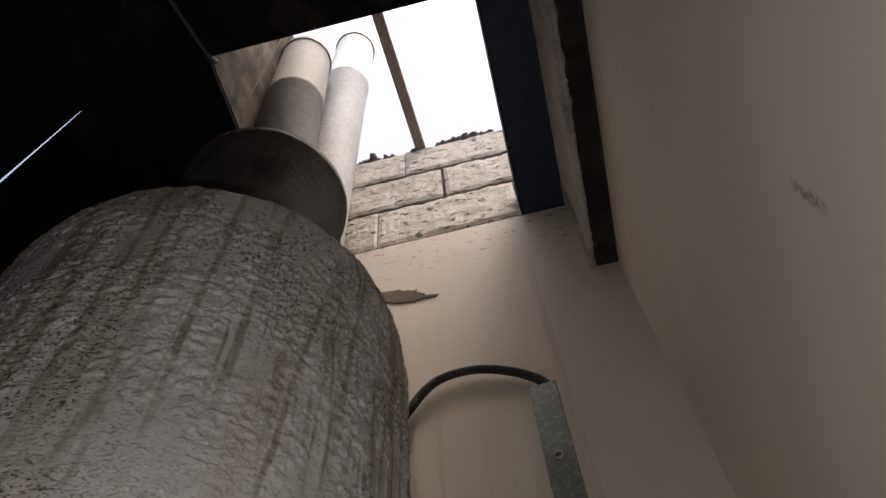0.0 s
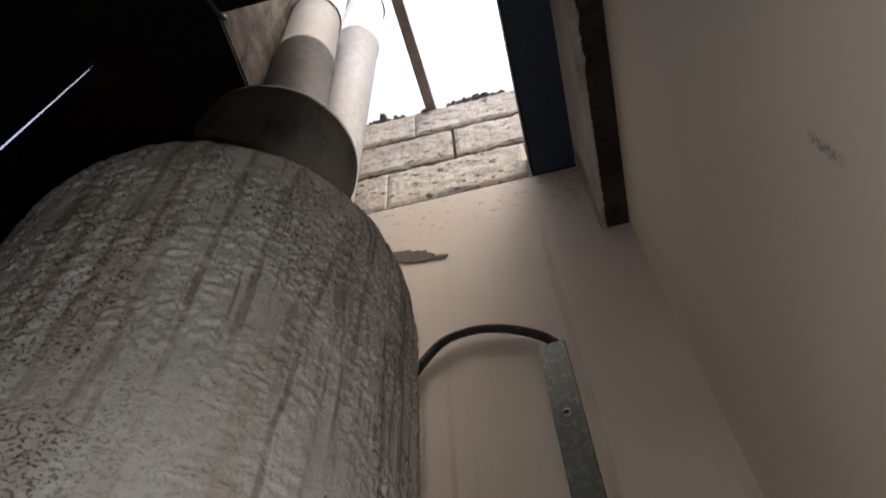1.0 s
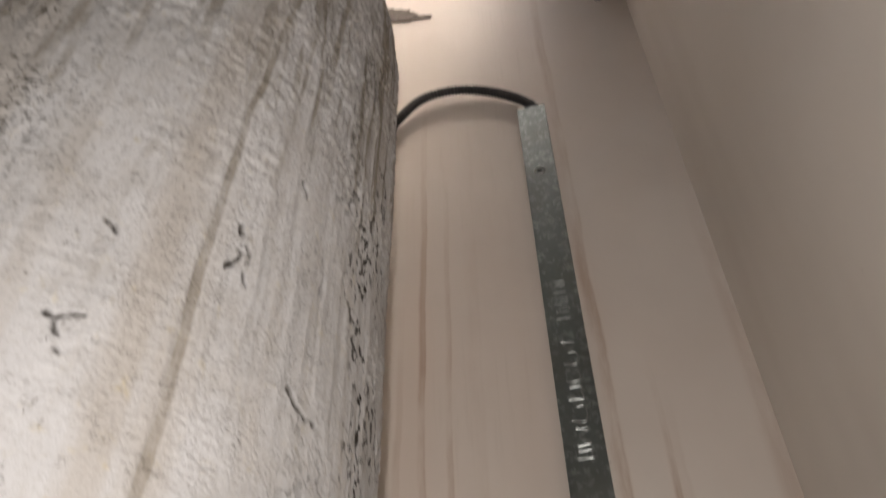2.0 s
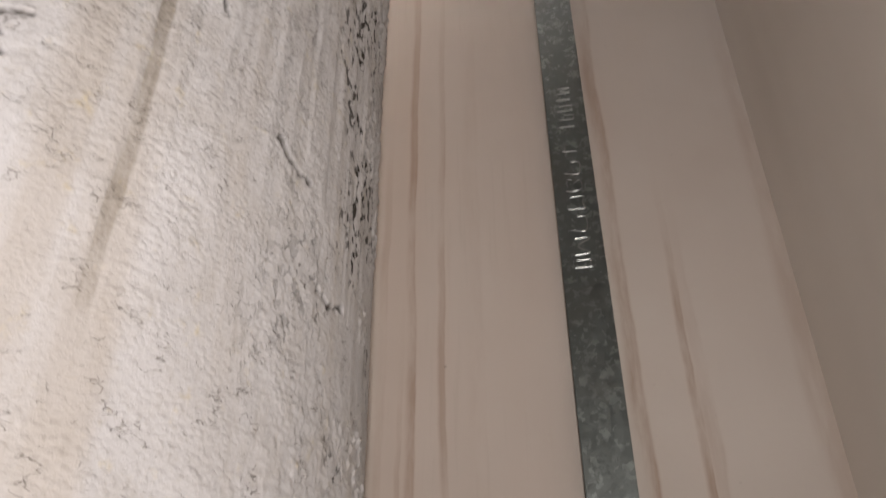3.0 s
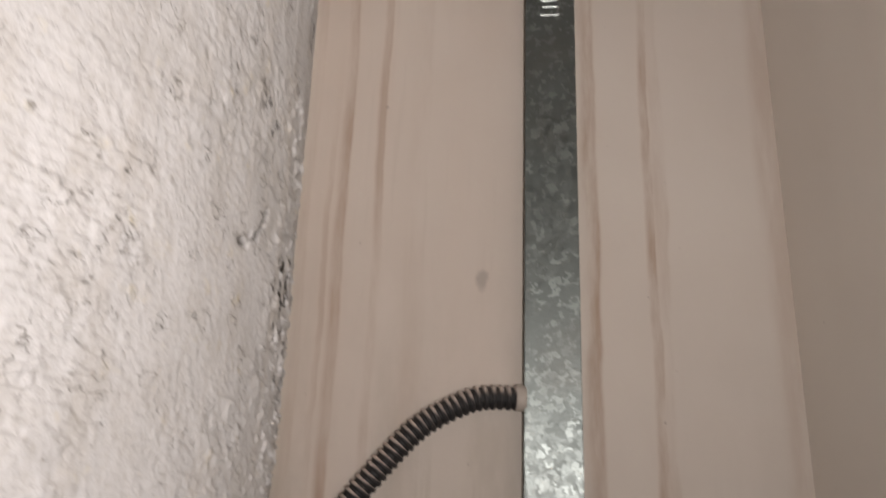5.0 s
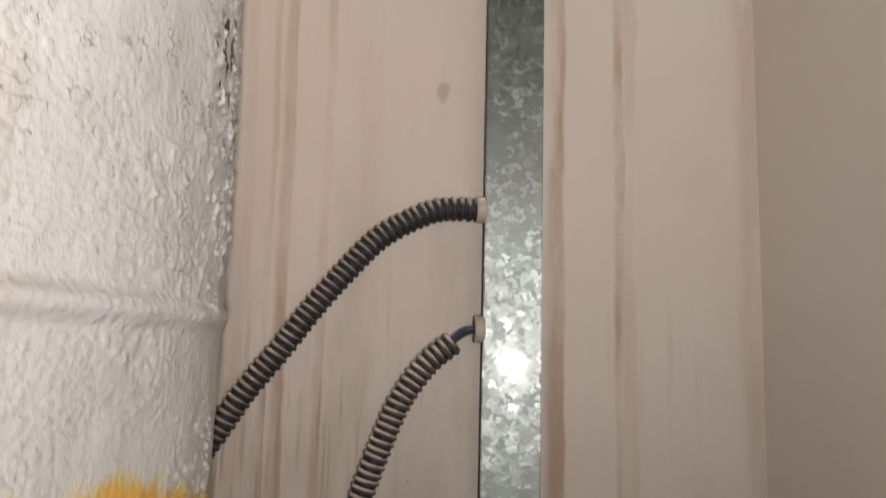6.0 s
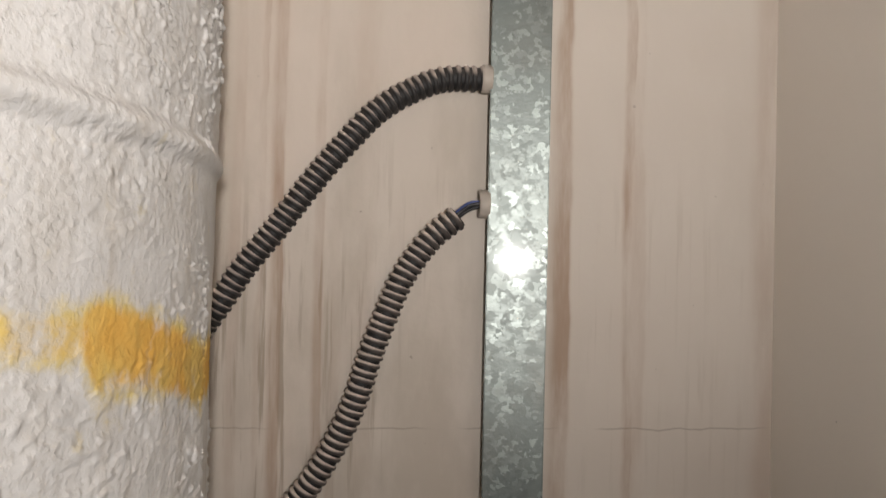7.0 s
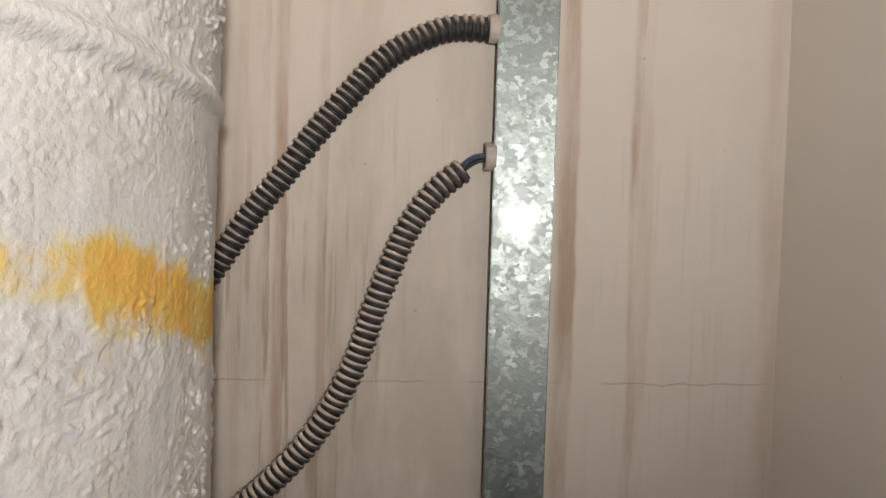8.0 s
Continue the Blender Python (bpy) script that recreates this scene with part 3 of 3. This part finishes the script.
def jacket():
    """The tank's plastered jacket: drips, grains, scars, a raised bead and a rounded shoulder."""
    spans = ((-135, -65, 165), (-65, -30, 125), (-30, 14, 285), (14, 65, 70), (65, 225, 60))
    theta = np.concatenate([np.linspace(radians(a), radians(b), k, endpoint=False) for a, b, k in spans])
    heights = ((0.0, 0.45, 12), (0.45, 0.62, 60), (0.62, 1.0, 470), (1.0, 1.4, 290), (1.4, 1.84, 220))
    zs = np.concatenate([np.linspace(a, b, k, endpoint=False) for a, b, k in heights] + [[1.84]])
    arc = np.linspace(0, 1, 110)[1:]
    # shoulder: from the wall over a rounded edge to the foot of the collar
    edge_r = np.where(arc < 0.62, RADIUS - 0.085 * (1 - np.cos(arc / 0.62 * math.pi / 2)) ** 1.0, RADIUS - 0.085 - (arc - 0.62) / 0.38 * 0.06)
    edge_z = np.where(arc < 0.62, 1.84 + 0.165 * np.sin(arc / 0.62 * math.pi / 2), 2.005 + (arc - 0.62) / 0.38 * 0.012)
    rr = np.concatenate([np.full(len(zs), RADIUS), edge_r])
    zz = np.concatenate([zs, edge_z])
    run = np.concatenate([[0], np.cumsum(np.hypot(np.diff(rr), np.diff(zz)))])
    U, V = np.meshgrid(theta * RADIUS, run)
    Z = np.repeat(zz[:, None], len(theta), 1)
    R = np.repeat(rr[:, None], len(theta), 1)
    deg = np.degrees(theta)[None, :] + 0 * Z
    wob = (layered(U / 0.05, V / 0.10, 7) - 0.5) * 0.012
    height = smoothstep(1.25, 1.62, Z)
    # drips of lime run down; the dirt shows between them
    run1 = layered((U + wob) / 0.020, V / 0.55, 11, 4)
    run2 = layered((U + wob * 0.6) / 0.009, V / 0.22, 13, 3)
    drip = np.clip(smoothstep(0.50, 0.62, run1) * 0.55 + smoothstep(0.53, 0.66, run2) * 0.65, 0, 1) * (0.16 + 0.84 * height)
    for zk, dk, wide, much in RUNS:
        at = np.interp(zz, zk, dk)[:, None] + 160 * wob
        fade = smoothstep(zk[0] - 0.05, zk[0] + 0.14, Z) * smoothstep(zk[-1] + 0.08, zk[-1] - 0.02, Z)
        drip = np.maximum(drip, much * fade * smoothstep(wide, 0.4 * wide, np.abs(deg - at) + wide * 0.7 * (run2 - 0.4)))
    # the coat: plates, grains, overlapping lips
    rough = 0.15 + 0.85 * smoothstep(0.36, 0.58, layered(U / 0.05, V / 0.07, 31, 2))
    rough = rough * (1 - 0.45 * smoothstep(0.94, 1.22, Z) * (1 - height) * smoothstep(-12, -24, deg))
    plates = smoothstep(0.40, 0.62, layered(U / 0.0130, V / 0.0062, 23, 3))
    grains = smoothstep(0.60, 0.80, layered(U / 0.0050, V / 0.0028, 29, 2))
    phase = V / 0.0065 + 2.0 * layered(U / 0.018, V / 0.014, 61, 2)
    lips = (phase - np.floor(phase)) * smoothstep(0.50, 0.62, layered(U / 0.016, V / 0.006, 63, 2))
    clods = smoothstep(0.46, 0.58, layered(U / 0.0100, V / 0.0080, 25, 3))
    lumps = layered(U / 0.022, V / 0.03, 21, 2) - 0.5
    push = 0.0010 * lumps + rough * (0.0006 * plates + (0.0005 + 0.0010 * smoothstep(-10, 2, deg)) * grains + 0.0007 * lips) + height * rough * 0.0022 * clods
    push += 0.0030 * (run2 - 0.5) * (0.05 + 0.95 * smoothstep(1.0, 1.3, Z)) - 0.0010 * drip
    push += 0.005 * (layered(U / 0.2, V / 0.25, 37, 2) - 0.5)
    # where specks of dirt cling
    dirt = np.maximum(smoothstep(1.55, 1.75, Z), smoothstep(-58, -72, deg) * smoothstep(1.2, 1.4, Z)) * smoothstep(0.25, 0.5, layered(U / 0.05, V / 0.06, 67, 2))
    # scars where the coat has torn
    scar = 0 * Z
    su = U + 0.006 * (layered(U / 0.007, V / 0.007, 81, 2) - 0.5)
    sv = V + 0.006 * (layered(U / 0.007, V / 0.007, 83, 2) - 0.5)
    for wide, line in SCARS:
        for (d0, z0), (d1, z1) in zip(line, line[1:]):
            ax, ay, bx, by = radians(d0) * RADIUS, z0, radians(d1) * RADIUS, z1
            t = np.clip(((su - ax) * (bx - ax) + (sv - ay) * (by - ay)) / ((bx - ax) ** 2 + (by - ay) ** 2), 0, 1)
            scar = np.maximum(scar, smoothstep(1.5 * wide, 0.5 * wide, np.hypot(su - ax - t * (bx - ax), sv - ay - t * (by - ay))))
    scar = scar * smoothstep(0.22, 0.42, layered(U / 0.006, V / 0.006, 85, 2))
    push -= 0.003 * scar
    # pits along the flank
    where = smoothstep(0.46, 0.62, layered(U / 0.045, V / 0.07, 43, 3)) * np.exp(-((deg + 4) / 15.0) ** 2)
    pit = np.clip(where * smoothstep(0.88, 0.98, Z) * smoothstep(1.85, 1.5, Z), 0, 1)
    # the bead
    bead_z = 0.8625 + 0.004 * (layered(U / 0.15, 0 * V, 51, 2) - 0.5)
    off = Z - bead_z
    bead = np.exp(-np.abs(off / 0.0048) ** 2.6) * (0.8 + 0.4 * (layered(U / 0.04, 0 * V, 53, 2) - 0.5))
    calm = smoothstep(0.805, 0.825, Z - 0.012 * layered(U / 0.02, V / 0.02, 55, 2)) * smoothstep(0.868, 0.855, Z) * smoothstep(-14, -6, deg)
    push = push * (1 - 0.6 * bead) * (1 - 0.7 * calm) + 0.0062 * bead * (0.55 + 0.45 * smoothstep(6, -8, deg))
    # smears of yellow paint
    mid = 0.792 - 0.0225 * smoothstep(-15, 7, deg)
    strong = smoothstep(0.024, 0.005, np.abs(Z - mid)) * smoothstep(-16.8, -14.6, deg) * smoothstep(40, 14, deg)
    pale_mid = 0.797 + 0.003 * smoothstep(-17, -22, deg)
    pale = smoothstep(0.017, 0.003, np.abs(Z - pale_mid)) * smoothstep(-60, -30, deg) * smoothstep(-12, -17, deg)
    yellow = np.clip(strong * 0.95 + pale * 0.62, 0, 1)
    rmid = np.hypot((deg + 48.5) / 4.0, (Z - 1.966) / 0.009)
    red = smoothstep(1.2, 0.4, rmid + (layered(U / 0.01, V / 0.01, 71) - 0.5)) * 0.7
    R = R + push * np.where(Z > 2.004, 0.3, 1.0)
    P = np.stack([R * np.cos(theta)[None, :], R * np.sin(theta)[None, :], Z + np.where(Z > 1.9, 0.6 * push, 0)], -1).reshape(-1, 3)
    fields = {"drip": drip, "pit": pit, "yellow": yellow, "red": red, "scar": scar, "dirt": dirt}
    return grid_mesh("jacket", P, len(zz), len(theta), JACKET, fields, wrap=True)


# dark runs: heights, the angles round the tank at those heights, half width in degrees, strength
RUNS = [((1.02, 1.26, 1.45, 1.62, 1.84), (-41.0, -40.6, -39.4, -36.5, -30.2), 1.2, 0.75), ((1.42, 1.60, 1.90), (-59.5, -59.0, -58.5), 1.2, 0.8),
        ((1.45, 1.66, 1.92), (-50.5, -48.9, -46.0), 1.4, 0.8), ((1.50, 1.68, 1.94), (-25.5, -23.6, -20.0), 1.3, 0.85), ((1.44, 1.7, 1.94), (-10.0, -8.0, -6.5), 1.2, 0.6),
        ((1.30, 1.5, 1.9), (-66.0, -67.0, -69.0), 1.5, 0.6), ((1.36, 1.6, 1.94), (-32.5, -30.0, -25.0), 0.9, 0.6), ((1.15, 1.3, 1.4), (-53.0, -52.0, -50.0), 1.5, 0.4)]
# torn places: half width in metres, then angle and height along them
SCARS = [(0.0016, ((-55.9, 1.2115), (-54.0, 1.2107), (-51.4, 1.2148))), (0.0013, ((-53.7, 1.207), (-52.4, 1.1885))),
         (0.0022, ((-24.7, 1.2221), (-22.5, 1.2146), (-18.7, 1.2093))), (0.0016, ((-36.3, 1.3307), (-35.6, 1.305), (-37.4, 1.2893))), (0.0013, ((-35.0, 1.3186), (-34.4, 1.2784))),
         (0.0016, ((-27.3, 1.416), (-26.4, 1.402))), (0.002, ((-15.0, 1.1455), (-11.9, 1.1443), (-8.0, 1.150))), (0.0016, ((-11.9, 0.9871), (-9.0, 0.995), (-7.0, 1.0077))),
         (0.0013, ((-13.5, 1.256), (-12.5, 1.250))), (0.0012, ((-8.4, 1.21), (-8.0, 1.195))), (0.0014, ((-52.6, 1.2877), (-51.5, 1.2803)))]

tank = empty("boiler_tank", (AX, AY, 0))
jacket_ob = jacket()
jacket_ob.parent = tank
bm = bmesh.new()
revolve(bm, [(0.165, 2.0), (0.168, 2.03), (0.1685, 2.43), (0.174, 2.436), (0.174, 2.458), (0.166, 2.463), (0.08, 2.466)], 64)
part("collar", bm, COLLAR, tank, "dark sooty metal collar on the shoulder", True)
tagged(tank, "round tank in drip stained rough whitewash with a yellow smear", "tank")

# ---- flue pipes ----
flue = empty("flue_pipe", (AX + 0.012, AY - 0.008, 2.45))
DOME = [(math.cos(radians(a)), math.sin(radians(a))) for a in range(0, 90, 15)] + [(0.02, 1.0)]
bm = bmesh.new()
revolve(bm, [(0.083, 0.0), (0.083, 0.62), (0.0855, 0.624), (0.0855, 0.65), (0.083, 0.654), (0.083, 1.10)], 48, (0, 0), (-0.04, 0.0))
part("pipe", bm, FLUE, flue, "", True)
bm = bmesh.new()
revolve(bm, [(0.0875, 1.09), (0.0875, 1.115)] + [(0.086 * c, 1.115 + 0.075 * d) for c, d in DOME], 48, (-0.0436, 0), (-0.04, 0.0))
part("cowl", bm, FLUE, flue, "rounded sheet metal top", True)
bm = bmesh.new()
add_box(bm, (-0.0955, -0.004, 0.02), (-0.078, 0.0, 1.05), 0.0008)
bmesh.ops.transform(bm, matrix=pose(0, 0, 0, 0, -2.29, 0) , verts=bm.verts)
part("seam", bm, FLUE, flue, "folded upright seam")
tagged(flue, "grey weathered sheet metal flue standing on the collar", "flue pipe")

duct = empty("vent_duct", (-0.437, 0.742, 2.02))
bm = bmesh.new()
revolve(bm, [(0.08, 0.0), (0.08, 1.72), (0.0835, 1.725), (0.0835, 1.755), (0.08, 1.76), (0.08, 2.25)], 48, (0, 0), (0.012, 0.0))
part("pipe", bm, DUCT, duct, "", True)
bm = bmesh.new()
revolve(bm, [(0.085, 2.24), (0.085, 2.27)] + [(0.0835 * c, 2.27 + 0.08 * d) for c, d in DOME], 48, (0.027, 0), (0.012, 0.0))
part("cowl", bm, DUCT, duct, "rounded metal top, sky brightness in its pale colour", True)
tagged(duct, "metal vent duct rising behind the flue, sky brightness in its colour", "duct")

bm = bmesh.new()
ring = []
for k in range(9):
    a = radians(-80 + 20 * k)
    ring.append((-0.05 * math.cos(a), 0.06 * math.sin(a)))
low = [bm.verts.new((x, y, 0)) for x, y in ring]
high = [bm.verts.new((x, y, 1.06 + 0.02 * math.cos((k - 4) / 4 * 1.5))) for k, (x, y) in enumerate(ring)]
for k in range(8):
    bm.faces.new((low[k], low[k + 1], high[k + 1], high[k]))
bmesh.ops.solidify(bm, geom=bm.faces[:], thickness=0.002)
strip = mesh_object("gutter_sheet", bm, FLUE, None, "", True)
strip.location = (-0.538, 0.53, CEIL + SLAB)
tagged(strip, "curved pale metal sheet standing in the roof opening", "metal sheet")

# ---- cable trunking on the wall ----
trunk = empty("cable_trunking", (0.025, WALL_Y - 0.0015, 0))
trunk.rotation_euler = (0, 0, radians(-6.5))
bm = box((-0.0235, -0.018, 0.001), (0.0235, -0.0005, 2.056))
part("channel", bm, ZINC, trunk)
bm = bmesh.new()
add_box(bm, (-0.025, -0.0205, 0.0), (0.025, -0.0188, 2.06), 0.0006)
add_box(bm, (-0.0252, -0.0203, 0.0), (-0.0239, -0.009, 2.06))
add_box(bm, (0.0239, -0.0203, 0.0), (0.0252, -0.009, 2.06))
part("lid", bm, ZINC, trunk, "galvanised lid with a spangled sheen")
bm = bmesh.new()
revolve(bm, [(0.0052, 0.0), (0.0055, 0.0018), (0.0068, 0.0026), (0.0084, 0.0018), (0.0092, 0.0)], 24)
bmesh.ops.transform(bm, matrix=pose(-0.002, -0.0205, 1.884, 90, 0, 0), verts=bm.verts)
eyelet = part("eyelet", bm, SCREW, trunk, "pressed round eyelet", True)
bm = bmesh.new()
revolve(bm, [(0.0001, 0.0004), (0.0053, 0.0004)], 16)
bmesh.ops.transform(bm, matrix=pose(-0.002, -0.0205, 1.884, 90, 0, 0), verts=bm.verts)
part("hole", bm, BLACK_WIRE, eyelet, "dark screw hole")


def stamp(z, height, strokes):
    """One unreadable raised sign, lying on its side: thin bent bars."""
    bm = bmesh.new()
    for line in strokes:
        sweep(bm, spline([(-0.010 + 0.019 * u, -0.0206, z + height * v) for u, v in line], 0.0016), 0.0008, 6)
    return bm


SIGNS = [[((0, 0.1), (1, 0.1), (0.9, 0.5), (1, 0.9), (0.1, 0.9))], [((0, 0.2), (0.9, 0.1), (1, 0.8), (0.4, 0.9))],
         [((0, 0.1), (0.5, 0.0), (1, 0.2), (0.9, 0.8), (0.5, 0.6)), ((0.1, 0.4), (0.1, 0.9), (0.4, 0.9))], [((0, 0.5), (1, 0.4)), ((0.2, 0.1), (0.2, 0.9))],
         [((0.1, 0.0), (1, 0.1), (0.3, 0.5), (1, 0.9), (0.1, 0.95))]]
for k, (z, height) in enumerate(((1.366, 0.012), (1.384, 0.024), (1.414, 0.026), (1.446, 0.022), (1.474, 0.020), (1.498, 0.024), (1.528, 0.018))):
    part("stamped_sign", stamp(z, height, SIGNS[(0, 4, 1, 0, 2, 1, 3)[k]]), STAMP, trunk)
for k in range(5):
    part("stamped_sign", stamp(1.572 + 0.0155 * k, 0.010, SIGNS[(3, 1, 0, 3, 4)[k]]), STAMP, trunk)
tagged(trunk, "galvanised steel cable trunking fixed upright to the wall", "cable trunking")


def gland(z, name="cable_gland"):
    g = empty(name, (0.0, 0.888, z))
    bm = bmesh.new()
    revolve(bm, [(0.0001, 0.0005), (0.0115, 0.0005), (0.012, 0.0015), (0.012, 0.0085), (0.0112, 0.0095), (0.0085, 0.0095), (0.008, 0.006), (0.0001, 0.006)], 24)
    bmesh.ops.transform(bm, matrix=pose(0, 0, 0, 0, -90, 0), verts=bm.verts)
    part("nut", bm, GLAND, g, "", True)
    return tagged(g, "beige plastic cable gland on the side of the trunking", "cable gland", "cable glands")


gland(0.974)
gland(0.8685)

PITCH = 0.0068


def rib_mesh(radius, material):
    """One ring of a corrugated conduit."""
    bm = bmesh.new()
    revolve(bm, [(radius * 0.80, -0.0026), (radius * 0.97, -0.0017), (radius, 0.0), (radius * 0.97, 0.0013), (radius * 0.80, 0.0021)], 18)
    me = bpy.data.meshes.new("rib")
    bm.to_mesh(me)
    bm.free()
    me.materials.append(material)
    me.polygons.foreach_set("use_smooth", [True] * len(me.polygons))
    return me


def conduit(name, points, radius, material, label):
    path = spline(points, PITCH / 4)
    bm = bmesh.new()
    sweep(bm, path, radius * 0.84, 18)
    ob = mesh_object(name, bm, CORE, None, "", True)
    ring = rib_mesh(radius, material)
    rnd = random.Random(len(path))
    for k in range(2, len(path) - 2, 4):
        rib = new("rib", ring)
        way = path[k + 1] - path[k - 1] + Vector((rnd.uniform(-1, 1), rnd.uniform(-1, 1), rnd.uniform(-1, 1))) * 0.0002
        rib.matrix_world = Matrix.Translation(path[k]) @ way.to_track_quat("Z", "Y").to_matrix().to_4x4() @ pose(0, 0, 0, 0, 0, rnd.uniform(0, 360))
        rib.parent = ob
    return tagged(ob, label, "conduit", "flexible conduits")


conduit("flexible_conduit", [(-0.006, 0.888, 0.974), (-0.04, 0.887, 0.9725), (-0.067, 0.886, 0.962), (-0.095, 0.885, 0.944), (-0.121, 0.885, 0.916), (-0.148, 0.885, 0.883),
         (-0.174, 0.885, 0.847), (-0.201, 0.885, 0.812), (-0.228, 0.885, 0.770), (-0.28, 0.885, 0.70), (-0.36, 0.885, 0.62), (-0.5, 0.885, 0.55)], 0.0112, CONDUIT,
        "dusty black corrugated conduit curving from the trunking")
conduit("flexible_conduit", [(-0.027, 0.886, 0.857), (-0.050, 0.886, 0.837), (-0.072, 0.886, 0.805), (-0.086, 0.886, 0.771), (-0.098, 0.886, 0.738), (-0.108, 0.886, 0.705),
         (-0.124, 0.886, 0.668), (-0.151, 0.886, 0.625), (-0.192, 0.886, 0.582), (-0.26, 0.886, 0.53), (-0.4, 0.886, 0.45)], 0.0112, CONDUIT_DUSTY,
        "thickly dusted corrugated conduit pulled out of its gland")
for dz, dy, mat, word in ((0.002, 0.0, BLUE_WIRE, "blue"), (-0.003, 0.003, BLACK_WIRE, "black"), (0.0, -0.003, BLACK_WIRE, "black")):
    bm = bmesh.new()
    sweep(bm, spline([(-0.006, 0.888 + dy, 0.8685 + dz * 0.6), (-0.016, 0.888 + dy, 0.867 + dz), (-0.026, 0.887 + dy, 0.860 + dz), (-0.036, 0.886, 0.850)], 0.003), 0.0017, 8)
    tagged(mesh_object("wire", bm, mat, None, "", True), f"thin {word} wire between conduit and gland", "wire", "wires in the gland")
conduit("flexible_conduit", [(0.036, 0.890, 2.045), (0.033, 0.888, 2.063), (0.010, 0.887, 2.094), (-0.043, 0.886, 2.131), (-0.108, 0.885, 2.151), (-0.177, 0.885, 2.138), (-0.229, 0.885, 2.076),
         (-0.27, 0.885, 2.00), (-0.3, 0.885, 1.88)], 0.0095, CONDUIT, "black corrugated conduit arching out of the trunking top")

# chipped plaster
def chip(name, outline, material, label, depth=0.004):
    bm = bmesh.new()
    front = [bm.verts.new((x, WALL_Y - depth, z)) for x, z in outline]
    back = [bm.verts.new((x, WALL_Y + 0.002, z)) for x, z in outline]
    bm.faces.new(front)
    for k in range(len(front)):
        n = (k + 1) % len(front)
        bm.faces.new((front[n], front[k], back[k], back[n]))
    bmesh.ops.recalc_face_normals(bm, faces=bm.faces)
    return tagged(mesh_object(name, bm, material), label, "plaster patch", "", "structure")


edge = []
for k in range(64):
    a = 2 * math.pi * k / 64
    r = 0.9 + 0.25 * noise.noise(Vector((math.cos(a) * 2.2, math.sin(a) * 2.2, 4))) + 0.22 * noise.noise(Vector((math.cos(a) * 7, math.sin(a) * 7, 1))) + (0.45 if abs(a - 6.05) < 0.18 else 0)
    edge.append((-0.255 + 0.068 * r * math.cos(a), 2.492 + 0.030 * r * math.sin(a) - 0.02 * math.cos(a)))
chip("trim_chip", edge, CEMENT, "bare grey patch where the plaster has chipped off", 0.003)

# a cable under the ceiling beside the opening
bm = bmesh.new()
sweep(bm, spline([(-0.60, 0.10, 2.755), (-0.575, 0.2, 2.752), (-0.555, 0.28, 2.750), (-0.546, 0.312, 2.752), (-0.542, 0.325, 2.775)], 0.008), 0.007, 12)
tagged(mesh_object("ceiling_cable", bm, plain("grey_cable", (0.05, 0.05, 0.055), 0.5), None, "", True), "grey cable bent up through the roof opening", "cable")
